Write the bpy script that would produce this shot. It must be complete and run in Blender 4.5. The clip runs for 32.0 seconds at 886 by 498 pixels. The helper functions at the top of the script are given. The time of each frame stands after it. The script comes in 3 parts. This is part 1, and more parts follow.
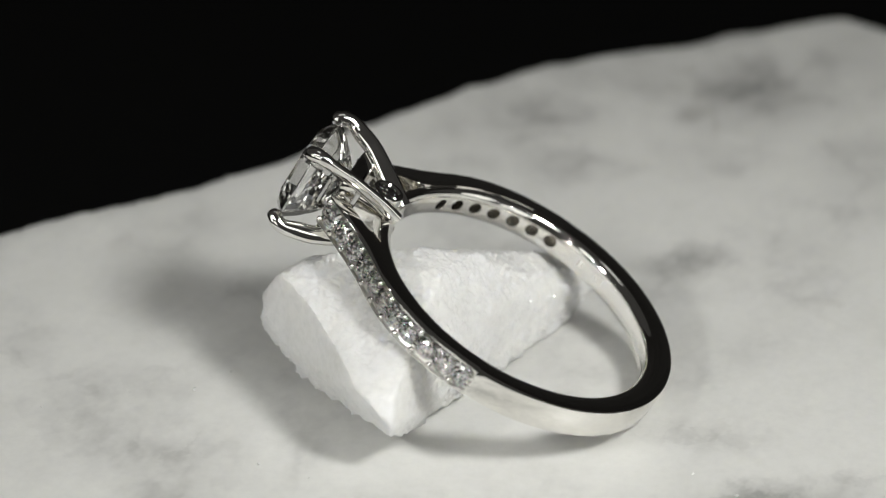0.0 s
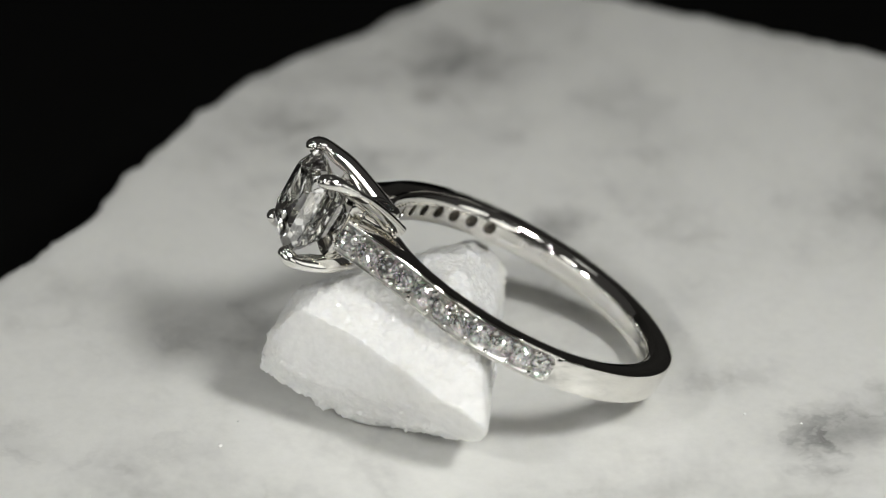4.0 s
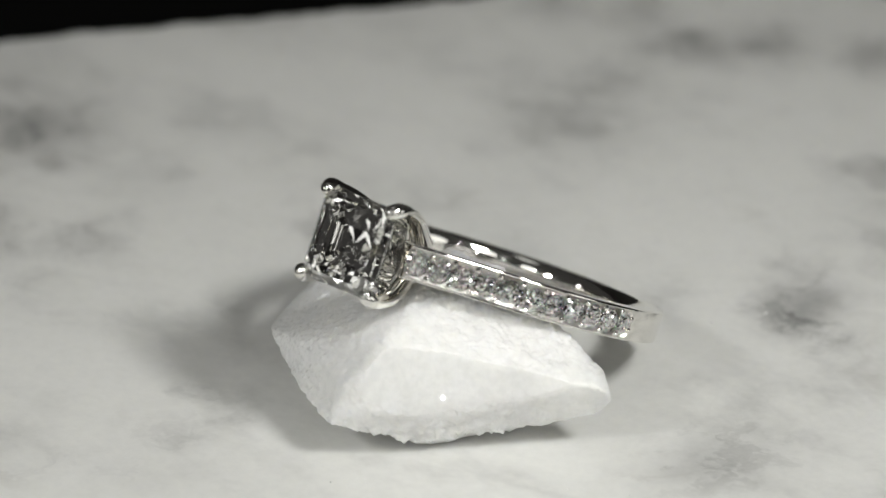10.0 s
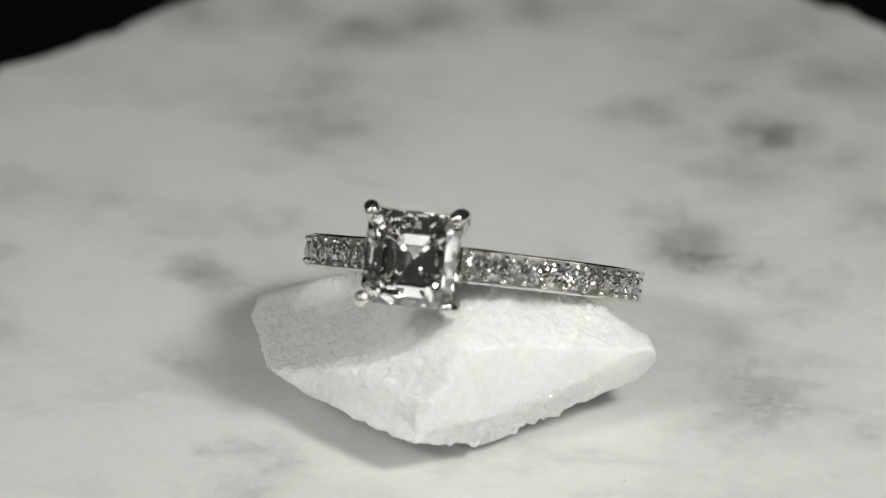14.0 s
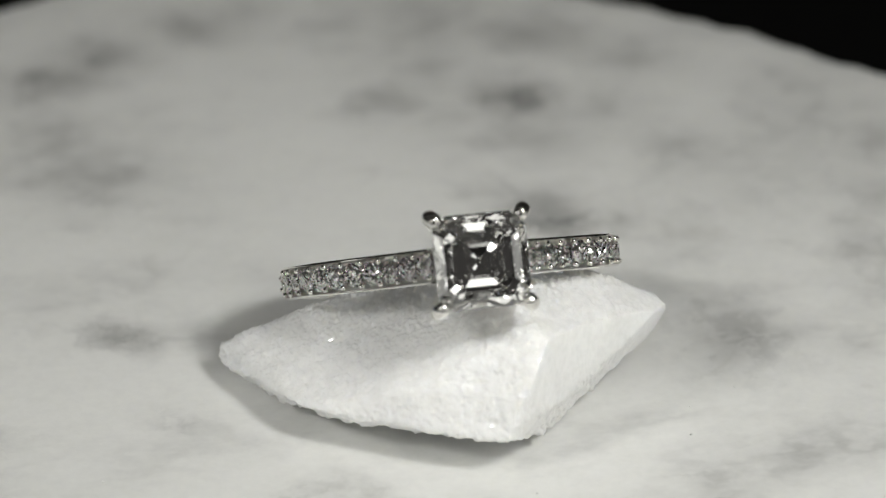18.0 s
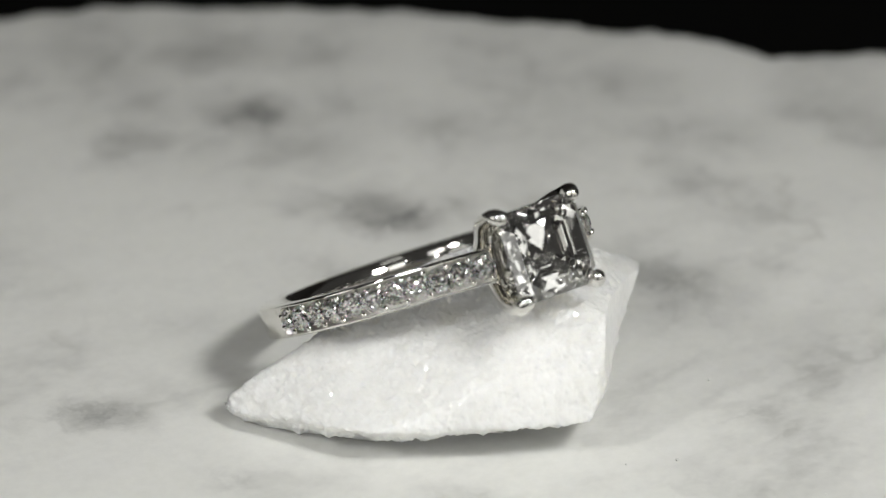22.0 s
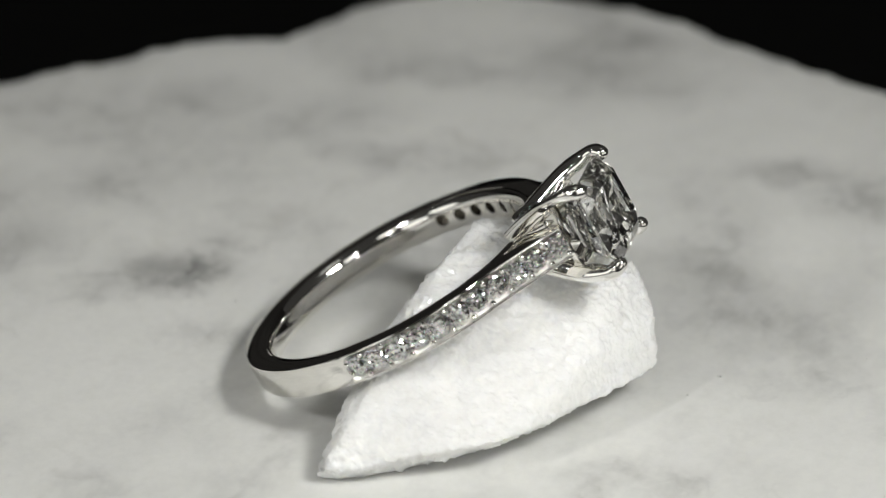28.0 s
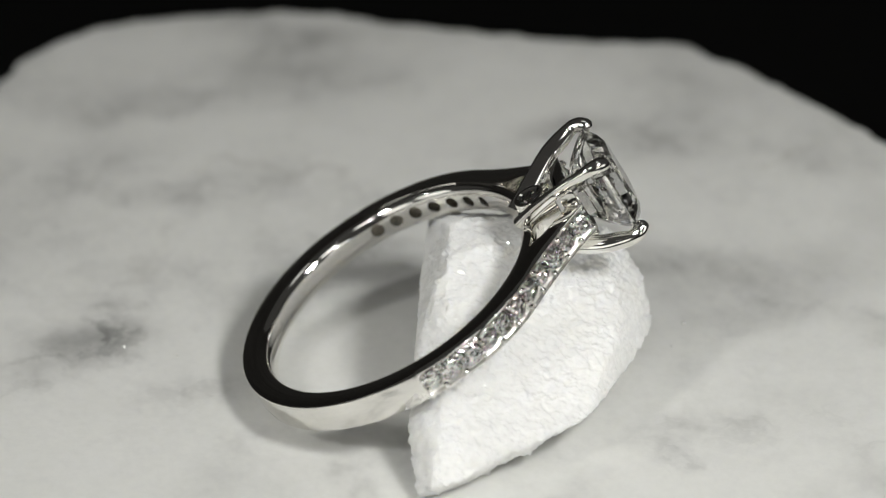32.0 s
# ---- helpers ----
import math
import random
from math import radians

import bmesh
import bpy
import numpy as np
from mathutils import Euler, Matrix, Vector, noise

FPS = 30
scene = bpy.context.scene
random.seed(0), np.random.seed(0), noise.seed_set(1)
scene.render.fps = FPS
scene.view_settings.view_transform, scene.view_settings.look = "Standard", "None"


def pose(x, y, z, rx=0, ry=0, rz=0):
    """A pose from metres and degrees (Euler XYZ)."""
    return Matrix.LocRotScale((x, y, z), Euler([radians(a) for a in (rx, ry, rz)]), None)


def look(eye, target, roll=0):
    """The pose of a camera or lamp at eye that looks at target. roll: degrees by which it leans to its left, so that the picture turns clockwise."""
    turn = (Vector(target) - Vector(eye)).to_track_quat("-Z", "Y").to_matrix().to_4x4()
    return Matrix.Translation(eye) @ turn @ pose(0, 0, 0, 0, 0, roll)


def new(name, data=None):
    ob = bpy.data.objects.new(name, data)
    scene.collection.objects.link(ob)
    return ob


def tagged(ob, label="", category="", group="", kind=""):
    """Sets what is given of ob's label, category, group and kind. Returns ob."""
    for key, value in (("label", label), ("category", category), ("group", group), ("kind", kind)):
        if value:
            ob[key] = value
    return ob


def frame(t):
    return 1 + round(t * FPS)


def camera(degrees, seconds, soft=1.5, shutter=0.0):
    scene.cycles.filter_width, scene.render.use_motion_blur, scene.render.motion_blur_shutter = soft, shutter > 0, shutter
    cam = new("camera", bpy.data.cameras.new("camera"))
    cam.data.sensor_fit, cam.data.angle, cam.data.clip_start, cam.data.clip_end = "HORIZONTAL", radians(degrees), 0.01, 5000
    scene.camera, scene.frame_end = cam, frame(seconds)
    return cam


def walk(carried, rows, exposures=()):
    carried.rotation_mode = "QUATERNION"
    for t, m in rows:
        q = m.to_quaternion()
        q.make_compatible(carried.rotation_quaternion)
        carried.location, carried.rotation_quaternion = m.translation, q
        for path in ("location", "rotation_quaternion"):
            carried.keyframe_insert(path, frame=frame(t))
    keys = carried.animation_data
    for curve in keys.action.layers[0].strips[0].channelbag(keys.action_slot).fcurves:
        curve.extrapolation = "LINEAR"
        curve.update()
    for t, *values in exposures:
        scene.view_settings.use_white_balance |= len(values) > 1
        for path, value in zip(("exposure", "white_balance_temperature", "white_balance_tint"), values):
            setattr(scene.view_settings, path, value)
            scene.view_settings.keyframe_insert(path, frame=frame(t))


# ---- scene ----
U = 0.0025          # one plan unit in metres
SECONDS = 32.0
SPIN = 6.4553       # turntable, degrees a second

cam = camera(10.466, SECONDS, soft=1.2)
CAM = pose(0, -100 * U, 55.626 * U, 90 - 27.483, 0, 0.192) @ pose(0, 0, 0, 0, 0, -0.321)
walk(cam, [(0, CAM), (SECONDS, CAM)])
cam.data.dof.use_dof = True
cam.data.dof.focus_distance = 112.2 * U
cam.data.dof.aperture_fstop = 34

# ---- world and lights ----
world = bpy.data.worlds.new("dark_room")
scene.world = world
world.use_nodes = True
world.node_tree.nodes["Background"].inputs[0].default_value = (1.0, 0.97, 0.92, 1)
world.node_tree.nodes["Background"].inputs[1].default_value = 0.036


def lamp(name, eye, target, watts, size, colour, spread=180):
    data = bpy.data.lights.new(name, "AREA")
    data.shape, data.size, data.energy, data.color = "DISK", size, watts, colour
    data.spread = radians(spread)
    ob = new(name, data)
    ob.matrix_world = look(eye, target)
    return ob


LED = (1.0, 1.0, 0.955)
lamp("key_lamp", (0.084, -0.086, 0.130), (0, 0, 0.005), 0.055, 0.036, LED, 94)
lamp("second_lamp", (-0.101, -0.090, 0.110), (0, 0, 0.005), 0.019, 0.020, LED, 94)
# unseen fill panels, high and low, added to brighten the diamonds and lift shade
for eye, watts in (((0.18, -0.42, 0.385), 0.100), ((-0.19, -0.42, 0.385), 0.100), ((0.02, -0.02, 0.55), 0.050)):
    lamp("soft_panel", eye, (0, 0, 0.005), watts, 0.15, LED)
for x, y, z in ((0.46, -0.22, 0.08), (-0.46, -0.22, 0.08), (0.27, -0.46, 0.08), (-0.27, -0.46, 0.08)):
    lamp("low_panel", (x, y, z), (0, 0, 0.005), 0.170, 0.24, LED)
# small unseen bulbs round the table for glints; the low pair adds fill
for kind, eye, watts in (("side_bulb", (0.209, -0.163, 0.150), 0.020), ("side_bulb", (-0.205, -0.020, 0.130), 0.012),
                         ("top_bulb", (0.030, -0.170, 0.200), 0.016), ("top_bulb", (-0.130, -0.200, 0.210), 0.014),
                         ("low_bulb", (-0.060, -0.230, 0.110), 0.034), ("low_bulb", (0.110, -0.240, 0.115), 0.036)):
    lamp(kind, eye, (0, 0, 0.005), watts, 0.008, LED)
scene.view_settings.exposure = -0.05
scene.cycles.max_bounces = 24
scene.cycles.transmission_bounces = 24
scene.cycles.glossy_bounces = 12


# ---- materials ----
def material(name):
    m = bpy.data.materials.new(name)
    m.use_nodes = True
    return m, m.node_tree, m.node_tree.nodes["Principled BSDF"]


def node(tree, kind, **inputs):
    n = tree.nodes.new(kind)
    for key, value in inputs.items():
        n.inputs[key.replace("_", " ")].default_value = value
    return n


def maths(tree, op, a, b=0.5, clamp=False):
    n = tree.nodes.new("ShaderNodeMath")
    n.operation, n.use_clamp = op, clamp
    for k, v in enumerate((a, b)):
        if isinstance(v, (int, float)):
            n.inputs[k].default_value = v
        else:
            tree.links.new(v, n.inputs[k])
    return n.outputs[0]


def mixed(tree, fac, a, b):
    n = tree.nodes.new("ShaderNodeMix")
    n.data_type = "RGBA"
    for k, v in ((0, fac), (6, a), (7, b)):
        if isinstance(v, tuple) or isinstance(v, (int, float)):
            n.inputs[k].default_value = v
        else:
            tree.links.new(v, n.inputs[k])
    return n.outputs[2]


def noise_tex(tree, coord, scale, detail=4.0, rough=0.55, warp=0.0):
    n = node(tree, "ShaderNodeTexNoise", Scale=scale, Detail=detail, Roughness=rough, Distortion=warp)
    tree.links.new(coord, n.inputs["Vector"])
    return n


def ramp(tree, fac, lo, hi):
    n = tree.nodes.new("ShaderNodeMapRange")
    n.interpolation_type = "SMOOTHSTEP"
    n.inputs["From Min"].default_value, n.inputs["From Max"].default_value = lo, hi
    tree.links.new(fac, n.inputs["Value"])
    return n.outputs["Result"]


# grey clouds and flecks of the slab, by its sides: x, y, half length, half width (mm), bearing of the length, depth of grey
NORTH = [(9.5, 51.4, 2.4, 1.7, 58, 0.42), (12.7, 37.3, 2.1, 1.5, 133, 0.53), (-16.9, 46.8, 2, 1.4, 11, 0.54), (-13.7, 50.2, 2, 1.3, 53, 0.5),
         (8.6, 44.5, 3.5, 1.1, 84, 0.32), (21.2, 42.3, 2.7, 1.3, 137, 0.35), (-6.1, 53.7, 1.6, 1.4, 107, 0.48), (-28.8, 46.8, 1.8, 1.4, 128, 0.4),
         (15.2, 46.8, 1.5, 1.4, 81, 0.43), (-2.6, 54.6, 1.5, 1.1, 62, 0.43), (4.9, 53.4, 1.8, 1.2, 64, 0.3), (-22.4, 48.1, 1.6, 1.2, 117, 0.33),
         (3.6, 39.1, 1.5, 1.2, 38, 0.35), (-18, 39.4, 1.3, 1.1, 92, 0.34), (2.8, 50.9, 1.2, 0.9, 12, 0.4)]
EAST = [(29.9, 30.1, 3, 2.6, 36, 0.33), (43.7, -1.1, 3.1, 1.7, 93, 0.42), (32.1, 17.9, 3, 1.7, 118, 0.35), (17.3, 1.7, 2.1, 1.7, 72, 0.47),
        (22.5, 25.7, 2.2, 2, 170, 0.35), (34.3, 24.4, 2.2, 1.9, 117, 0.33), (42.2, 10.3, 2.7, 1.2, 95, 0.42), (29.5, -20.3, 1.9, 1.7, 114, 0.42),
        (49.6, -1.9, 3.5, 1.1, 76, 0.3), (25.5, 20, 2.4, 1.8, 64, 0.25), (30.3, 33.4, 2.1, 1.6, 141, 0.32), (47.6, 2.7, 2.5, 1.3, 111, 0.32),
        (18.6, 34.8, 1.9, 1.6, 172, 0.33), (31.5, -15.1, 2.5, 0.8, 99, 0.5), (29.4, 6.3, 2.1, 1.5, 123, 0.3), (28.9, 12.5, 2.2, 1.2, 99, 0.35)]
WEST = [(-44.3, 10.1, 2.8, 2.7, 120, 0.53), (-44.1, 3.8, 3.4, 2.2, 80, 0.35), (-49.1, 15.2, 2.7, 2.3, 80, 0.35), (-51.4, 12.7, 2.3, 2.2, 103, 0.3),
        (-37.3, -2.6, 1.8, 1.7, 86, 0.47), (-17.3, 31.1, 2.1, 1.8, 148, 0.3), (-43.4, -2, 2.2, 1.5, 13, 0.3), (-49.6, 6.7, 1.8, 1.3, 148, 0.35),
        (-30.2, 0.6, 1.5, 1.2, 94, 0.4), (-32.7, 9.3, 1.5, 1.3, 80, 0.3), (-39.7, 7.4, 1.3, 1, 89, 0.44), (-18.8, 10.8, 1.3, 0.8, 121, 0.43),
        (-15.2, -2.2, 1.8, 0.6, 144, 0.3), (-22.6, 14.7, 1.4, 0.8, 80, 0.2), (-28.8, -5.3, 1.1, 0.8, 103, 0.25), (-33.1, -3.5, 0.7, 0.6, 38, 0.35)]
MIDDLE = [(10.6, 20.9, 1.9, 1.2, 86, 0.63), (12.9, 30.7, 1.9, 1.5, 111, 0.4), (8, 24.1, 1.1, 1, 41, 0.41), (14.5, 7.9, 1.3, 0.7, 125, 0.3),
          (14.5, 18.6, 1, 0.7, 80, 0.32), (2.8, 14.7, 1.6, 0.6, 84, 0.23)]
SOUTH = [(-33.6, -8.2, 1.8, 1.2, 80, 0.17), (11.4, -14.5, 1.2, 0.7, 92, 0.28), (-6.9, -19.4, 1.3, 0.8, 38, 0.21), (1.5, -26.8, 1, 0.8, 135, 0.26),
         (4.5, -21.9, 1.4, 0.7, 76, 0.21), (-9.1, -14.9, 1, 0.8, 128, 0.24), (3.7, -16.6, 1.1, 0.8, 131, 0.21), (-13, -21.8, 1.3, 0.7, 58, 0.17),
         (-10.8, -10.5, 0.7, 0.6, 170, 0.34), (10.3, -21.1, 1.3, 0.6, 13, 0.14), (-7.6, -11.8, 0.6, 0.6, 12, 0.21)]


def turned_cells(tree, colour, spread):
    """The surface normal, leant another way in each cell."""
    geo = tree.nodes.new("ShaderNodeNewGeometry")
    turn = tree.nodes.new("ShaderNodeVectorMath")
    turn.operation = "MULTIPLY_ADD"
    tree.links.new(colour, turn.inputs[0])
    turn.inputs[1].default_value, turn.inputs[2].default_value = (2 * spread,) * 3, (-spread,) * 3
    tilt = tree.nodes.new("ShaderNodeVectorMath")
    tree.links.new(turn.outputs[0], tilt.inputs[0])
    tree.links.new(geo.outputs["Normal"], tilt.inputs[1])
    unit = tree.nodes.new("ShaderNodeVectorMath")
    unit.operation = "NORMALIZE"
    tree.links.new(tilt.outputs[0], unit.inputs[0])
    return unit.outputs[0]


def marble_material():
    m, tree, bsdf = material("polished_marble")
    obj = tree.nodes.new("ShaderNodeTexCoord").outputs["Object"]

    def shifted(scale, detail, amount, base):
        """The coordinates, pushed about by a noise."""
        sub = tree.nodes.new("ShaderNodeVectorMath")
        sub.operation = "SUBTRACT"
        tree.links.new(noise_tex(tree, obj, scale, detail, 0.6).outputs["Color"], sub.inputs[0])
        sub.inputs[1].default_value = (0.5, 0.5, 0.5)
        scl = tree.nodes.new("ShaderNodeVectorMath")
        scl.operation = "SCALE"
        tree.links.new(sub.outputs[0], scl.inputs[0])
        scl.inputs["Scale"].default_value = amount
        add = tree.nodes.new("ShaderNodeVectorMath")
        tree.links.new(base, add.inputs[0])
        tree.links.new(scl.outputs[0], add.inputs[1])
        return add.outputs[0]

    ragged = shifted(210, 4, 0.0062, obj)
    total = None
    for x, y, a, b, bearing, deep in NORTH + EAST + WEST + MIDDLE + SOUTH:
        lay = tree.nodes.new("ShaderNodeMapping")
        lay.vector_type = "TEXTURE"
        lay.inputs["Location"].default_value = (x * 0.001, y * 0.001, 0)
        lay.inputs["Rotation"].default_value = (0, 0, radians(bearing))
        lay.inputs["Scale"].default_value = (a * 0.0017 + 0.0002, b * 0.0017 + 0.0002, 0.02)
        tree.links.new(ragged, lay.inputs["Vector"])
        far = tree.nodes.new("ShaderNodeVectorMath")
        far.operation = "LENGTH"
        tree.links.new(lay.outputs[0], far.inputs[0])
        f = maths(tree, "MULTIPLY", ramp(tree, far.outputs["Value"], 2.3, 0.0), deep)
        total = f if total is None else maths(tree, "MAXIMUM", total, f)
    streak = tree.nodes.new("ShaderNodeMapping")
    streak.inputs["Rotation"].default_value = (0, 0, radians(35))
    streak.inputs["Scale"].default_value = (1.0, 1.5, 1.0)
    tree.links.new(obj, streak.inputs["Vector"])
    broad = ramp(tree, noise_tex(tree, streak.outputs[0], 55, 5, 0.6, 0.0).outputs["Fac"], 0.44, 0.74)
    mottle = ramp(tree, noise_tex(tree, obj, 150, 4, 0.6, 0.0).outputs["Fac"], 0.48, 0.74)
    fine = ramp(tree, noise_tex(tree, obj, 420, 4, 0.6, 0.0).outputs["Fac"], 0.5, 0.8)
    vein = noise_tex(tree, streak.outputs[0], 42, 5, 0.62, 0.0).outputs["Fac"]
    vein = ramp(tree, maths(tree, "ABSOLUTE", maths(tree, "SUBTRACT", vein, 0.52), 0), 0.045, 0.0)
    grey = maths(tree, "ADD", maths(tree, "MULTIPLY", broad, 0.20), maths(tree, "MULTIPLY", fine, 0.05))
    spread = maths(tree, "ADD", maths(tree, "MULTIPLY", broad, 0.7), 0.3)
    grey = maths(tree, "ADD", grey, maths(tree, "MULTIPLY", maths(tree, "MULTIPLY", mottle, spread), 0.15))
    grey = maths(tree, "ADD", grey, maths(tree, "MULTIPLY", vein, maths(tree, "ADD", maths(tree, "MULTIPLY", broad, 0.16), 0.03)))
    sugar = ramp(tree, noise_tex(tree, obj, 1400, 4, 0.7).outputs["Fac"], 0.3, 0.75)
    grey = maths(tree, "ADD", grey, maths(tree, "MULTIPLY", sugar, 0.06))
    # the clouds are thin and thick by patches
    patchy = maths(tree, "ADD", maths(tree, "MULTIPLY", noise_tex(tree, obj, 330, 4, 0.65).outputs["Fac"], 1.1), 0.45)
    core = maths(tree, "MULTIPLY", maths(tree, "MULTIPLY", maths(tree, "POWER", total, 1.8), 1.4), patchy)
    # fine grey veins that run from cloud to cloud
    thread = noise_tex(tree, ragged, 105, 5, 0.6).outputs["Fac"]
    thread = ramp(tree, maths(tree, "ABSOLUTE", maths(tree, "SUBTRACT", thread, 0.5), 0), 0.05, 0.0)
    core = maths(tree, "ADD", core, maths(tree, "MULTIPLY", maths(tree, "MULTIPLY", thread, total), 0.48))
    grey = maths(tree, "ADD", grey, core, True)
    colour = mixed(tree, grey, (0.74, 0.74, 0.72, 1), (0.17, 0.17, 0.165, 1))
    # thin tan veins that come and go
    line = noise_tex(tree, ragged, 38, 3, 0.55).outputs["Fac"]
    line = ramp(tree, maths(tree, "ABSOLUTE", maths(tree, "SUBTRACT", line, 0.47), 0), 0.013, 0.0)
    patch = ramp(tree, noise_tex(tree, obj, 45, 2, 0.5).outputs["Fac"], 0.48, 0.62)
    colour = mixed(tree, maths(tree, "MULTIPLY", maths(tree, "MULTIPLY", line, patch), 0.30), colour, (0.30, 0.285, 0.25, 1))
    tree.links.new(colour, bsdf.inputs["Base Color"])
    bsdf.inputs["Roughness"].default_value = 0.42
    bsdf.inputs["Subsurface Weight"].default_value = 0.5
    bsdf.inputs["Subsurface Radius"].default_value = (1, 1, 0.9)
    bsdf.inputs["Subsurface Scale"].default_value = 0.0012
    bump = node(tree, "ShaderNodeBump", Strength=0.06, Distance=0.0001)
    tree.links.new(noise_tex(tree, obj, 1800, 3).outputs["Fac"], bump.inputs["Height"])
    tree.links.new(bump.outputs[0], bsdf.inputs["Normal"])
    return m


def stone_material():
    m, tree, bsdf = material("white_marble_chip")
    obj = tree.nodes.new("ShaderNodeTexCoord").outputs["Object"]
    tint = ramp(tree, noise_tex(tree, obj, 180, 5, 0.6, 0.6).outputs["Fac"], 0.35, 0.75)
    grain = ramp(tree, noise_tex(tree, obj, 1700, 3, 0.6).outputs["Fac"], 0.35, 0.7)
    tint = maths(tree, "ADD", maths(tree, "MULTIPLY", tint, 0.6), maths(tree, "MULTIPLY", grain, 0.4))
    tree.links.new(mixed(tree, tint, (0.775, 0.775, 0.77, 1), (0.645, 0.645, 0.64, 1)), bsdf.inputs["Base Color"])
    bsdf.inputs["Roughness"].default_value = 0.5
    bsdf.inputs["Subsurface Weight"].default_value = 0.85
    bsdf.inputs["Subsurface Radius"].default_value = (1, 0.98, 0.9)
    bsdf.inputs["Subsurface Scale"].default_value = 0.0026
    bump = node(tree, "ShaderNodeBump", Strength=0.25, Distance=0.0002)
    tree.links.new(noise_tex(tree, obj, 2600, 5, 0.65).outputs["Fac"], bump.inputs["Height"])
    tree.links.new(bump.outputs[0], bsdf.inputs["Normal"])
    # some crystal grains have a small mirror face of their own turn
    vor = node(tree, "ShaderNodeTexVoronoi", Scale=6200.0)
    tree.links.new(obj, vor.inputs["Vector"])
    gloss = node(tree, "ShaderNodeBsdfGlossy", Roughness=0.18)
    tree.links.new(turned_cells(tree, vor.outputs["Color"], 0.75), gloss.inputs["Normal"])
    pick = node(tree, "ShaderNodeTexWhiteNoise")
    tree.links.new(vor.outputs["Position"], pick.inputs["Vector"])
    bright = maths(tree, "MULTIPLY", maths(tree, "GREATER_THAN", pick.outputs["Value"], 0.90), 0.26)
    tree.links.new(mixed(tree, bright, (0, 0, 0, 1), (1, 1, 1, 1)), gloss.inputs["Color"])
    both = tree.nodes.new("ShaderNodeAddShader")
    tree.links.new(bsdf.outputs[0], both.inputs[0])
    tree.links.new(gloss.outputs[0], both.inputs[1])
    tree.links.new(both.outputs[0], tree.nodes["Material Output"].inputs["Surface"])
    return m


def metal_material(name, rough, colour=(0.86, 0.845, 0.81, 1)):
    m, tree, bsdf = material(name)
    obj = tree.nodes.new("ShaderNodeTexCoord").outputs["Object"]
    bsdf.inputs["Base Color"].default_value = colour
    bsdf.inputs["Metallic"].default_value = 1
    wear = ramp(tree, noise_tex(tree, obj, 900, 4, 0.6).outputs["Fac"], 0.3, 0.8)
    tree.links.new(maths(tree, "ADD", maths(tree, "MULTIPLY", wear, 0.06), rough), bsdf.inputs["Roughness"])
    return m


def diamond_material(name, share, scale, spread):
    """Clear stone; a share of it is small turned mirror cells, tinted to imitate coloured fire."""
    m, tree, bsdf = material(name)
    tree.nodes.remove(bsdf)
    glass = node(tree, "ShaderNodeBsdfGlass", Color=(0.998, 0.997, 0.992, 1), Roughness=0.0, IOR=2.417).outputs[0]
    if share:
        obj = tree.nodes.new("ShaderNodeTexCoord").outputs["Object"]
        own = tree.nodes.new("ShaderNodeObjectInfo")
        shift = tree.nodes.new("ShaderNodeVectorMath")
        tree.links.new(obj, shift.inputs[0])
        tree.links.new(own.outputs["Random"], shift.inputs[1])
        vor = node(tree, "ShaderNodeTexVoronoi", Scale=scale)
        tree.links.new(shift.outputs[0], vor.inputs["Vector"])
        gloss = node(tree, "ShaderNodeBsdfGlossy", Roughness=0.03)
        tree.links.new(turned_cells(tree, vor.outputs["Color"], spread), gloss.inputs["Normal"])
        # a tint for each cell, painted in place of light split into colours
        hue = node(tree, "ShaderNodeCombineColor", Green=0.35, Blue=1.0)
        hue.mode = "HSV"
        tree.links.new(maths(tree, "FRACT", maths(tree, "MULTIPLY", vor.outputs["Distance"], 7.0), 0), hue.inputs[0])
        tree.links.new(hue.outputs[0], gloss.inputs["Color"])
        mix = tree.nodes.new("ShaderNodeMixShader")
        mix.inputs[0].default_value = share
        tree.links.new(glass, mix.inputs[1])
        tree.links.new(gloss.outputs[0], mix.inputs[2])
        glass = mix.outputs[0]
    tree.links.new(glass, tree.nodes["Material Output"].inputs["Surface"])
    return m


def cloth_material(name, colour):
    m, tree, bsdf = material(name)
    obj = tree.nodes.new("ShaderNodeTexCoord").outputs["Object"]
    f = ramp(tree, noise_tex(tree, obj, 400, 4).outputs["Fac"], 0.3, 0.7)
    tree.links.new(mixed(tree, f, colour, tuple(c * 1.6 for c in colour[:3]) + (1,)), bsdf.inputs["Base Color"])
    bsdf.inputs["Roughness"].default_value = 0.95
    bsdf.inputs["Specular IOR Level"].default_value = 0.1
    return m


MARBLE, STONE = marble_material(), stone_material()
GOLD, GOLD_IN = metal_material("polished_white_gold", 0.03), metal_material("satin_white_gold", 0.3)
INSIDE, HOLE_SHADE = metal_material("inner_white_gold", 0.05), metal_material("shaded_hole_gold", 0.22, (0.34, 0.32, 0.29, 1))
DIAMOND, MELEE = diamond_material("diamond", 0.0, 1200.0, 0.5), diamond_material("small_diamond", 0.58, 2800.0, 0.62)
GRAIN = cloth_material("white_grain", (0.56, 0.56, 0.55, 1))
GREY = cloth_material("grey_cloth", (0.16, 0.155, 0.15, 1))
BLACK = cloth_material("black_cloth", (0.0007, 0.0007, 0.0007, 1))


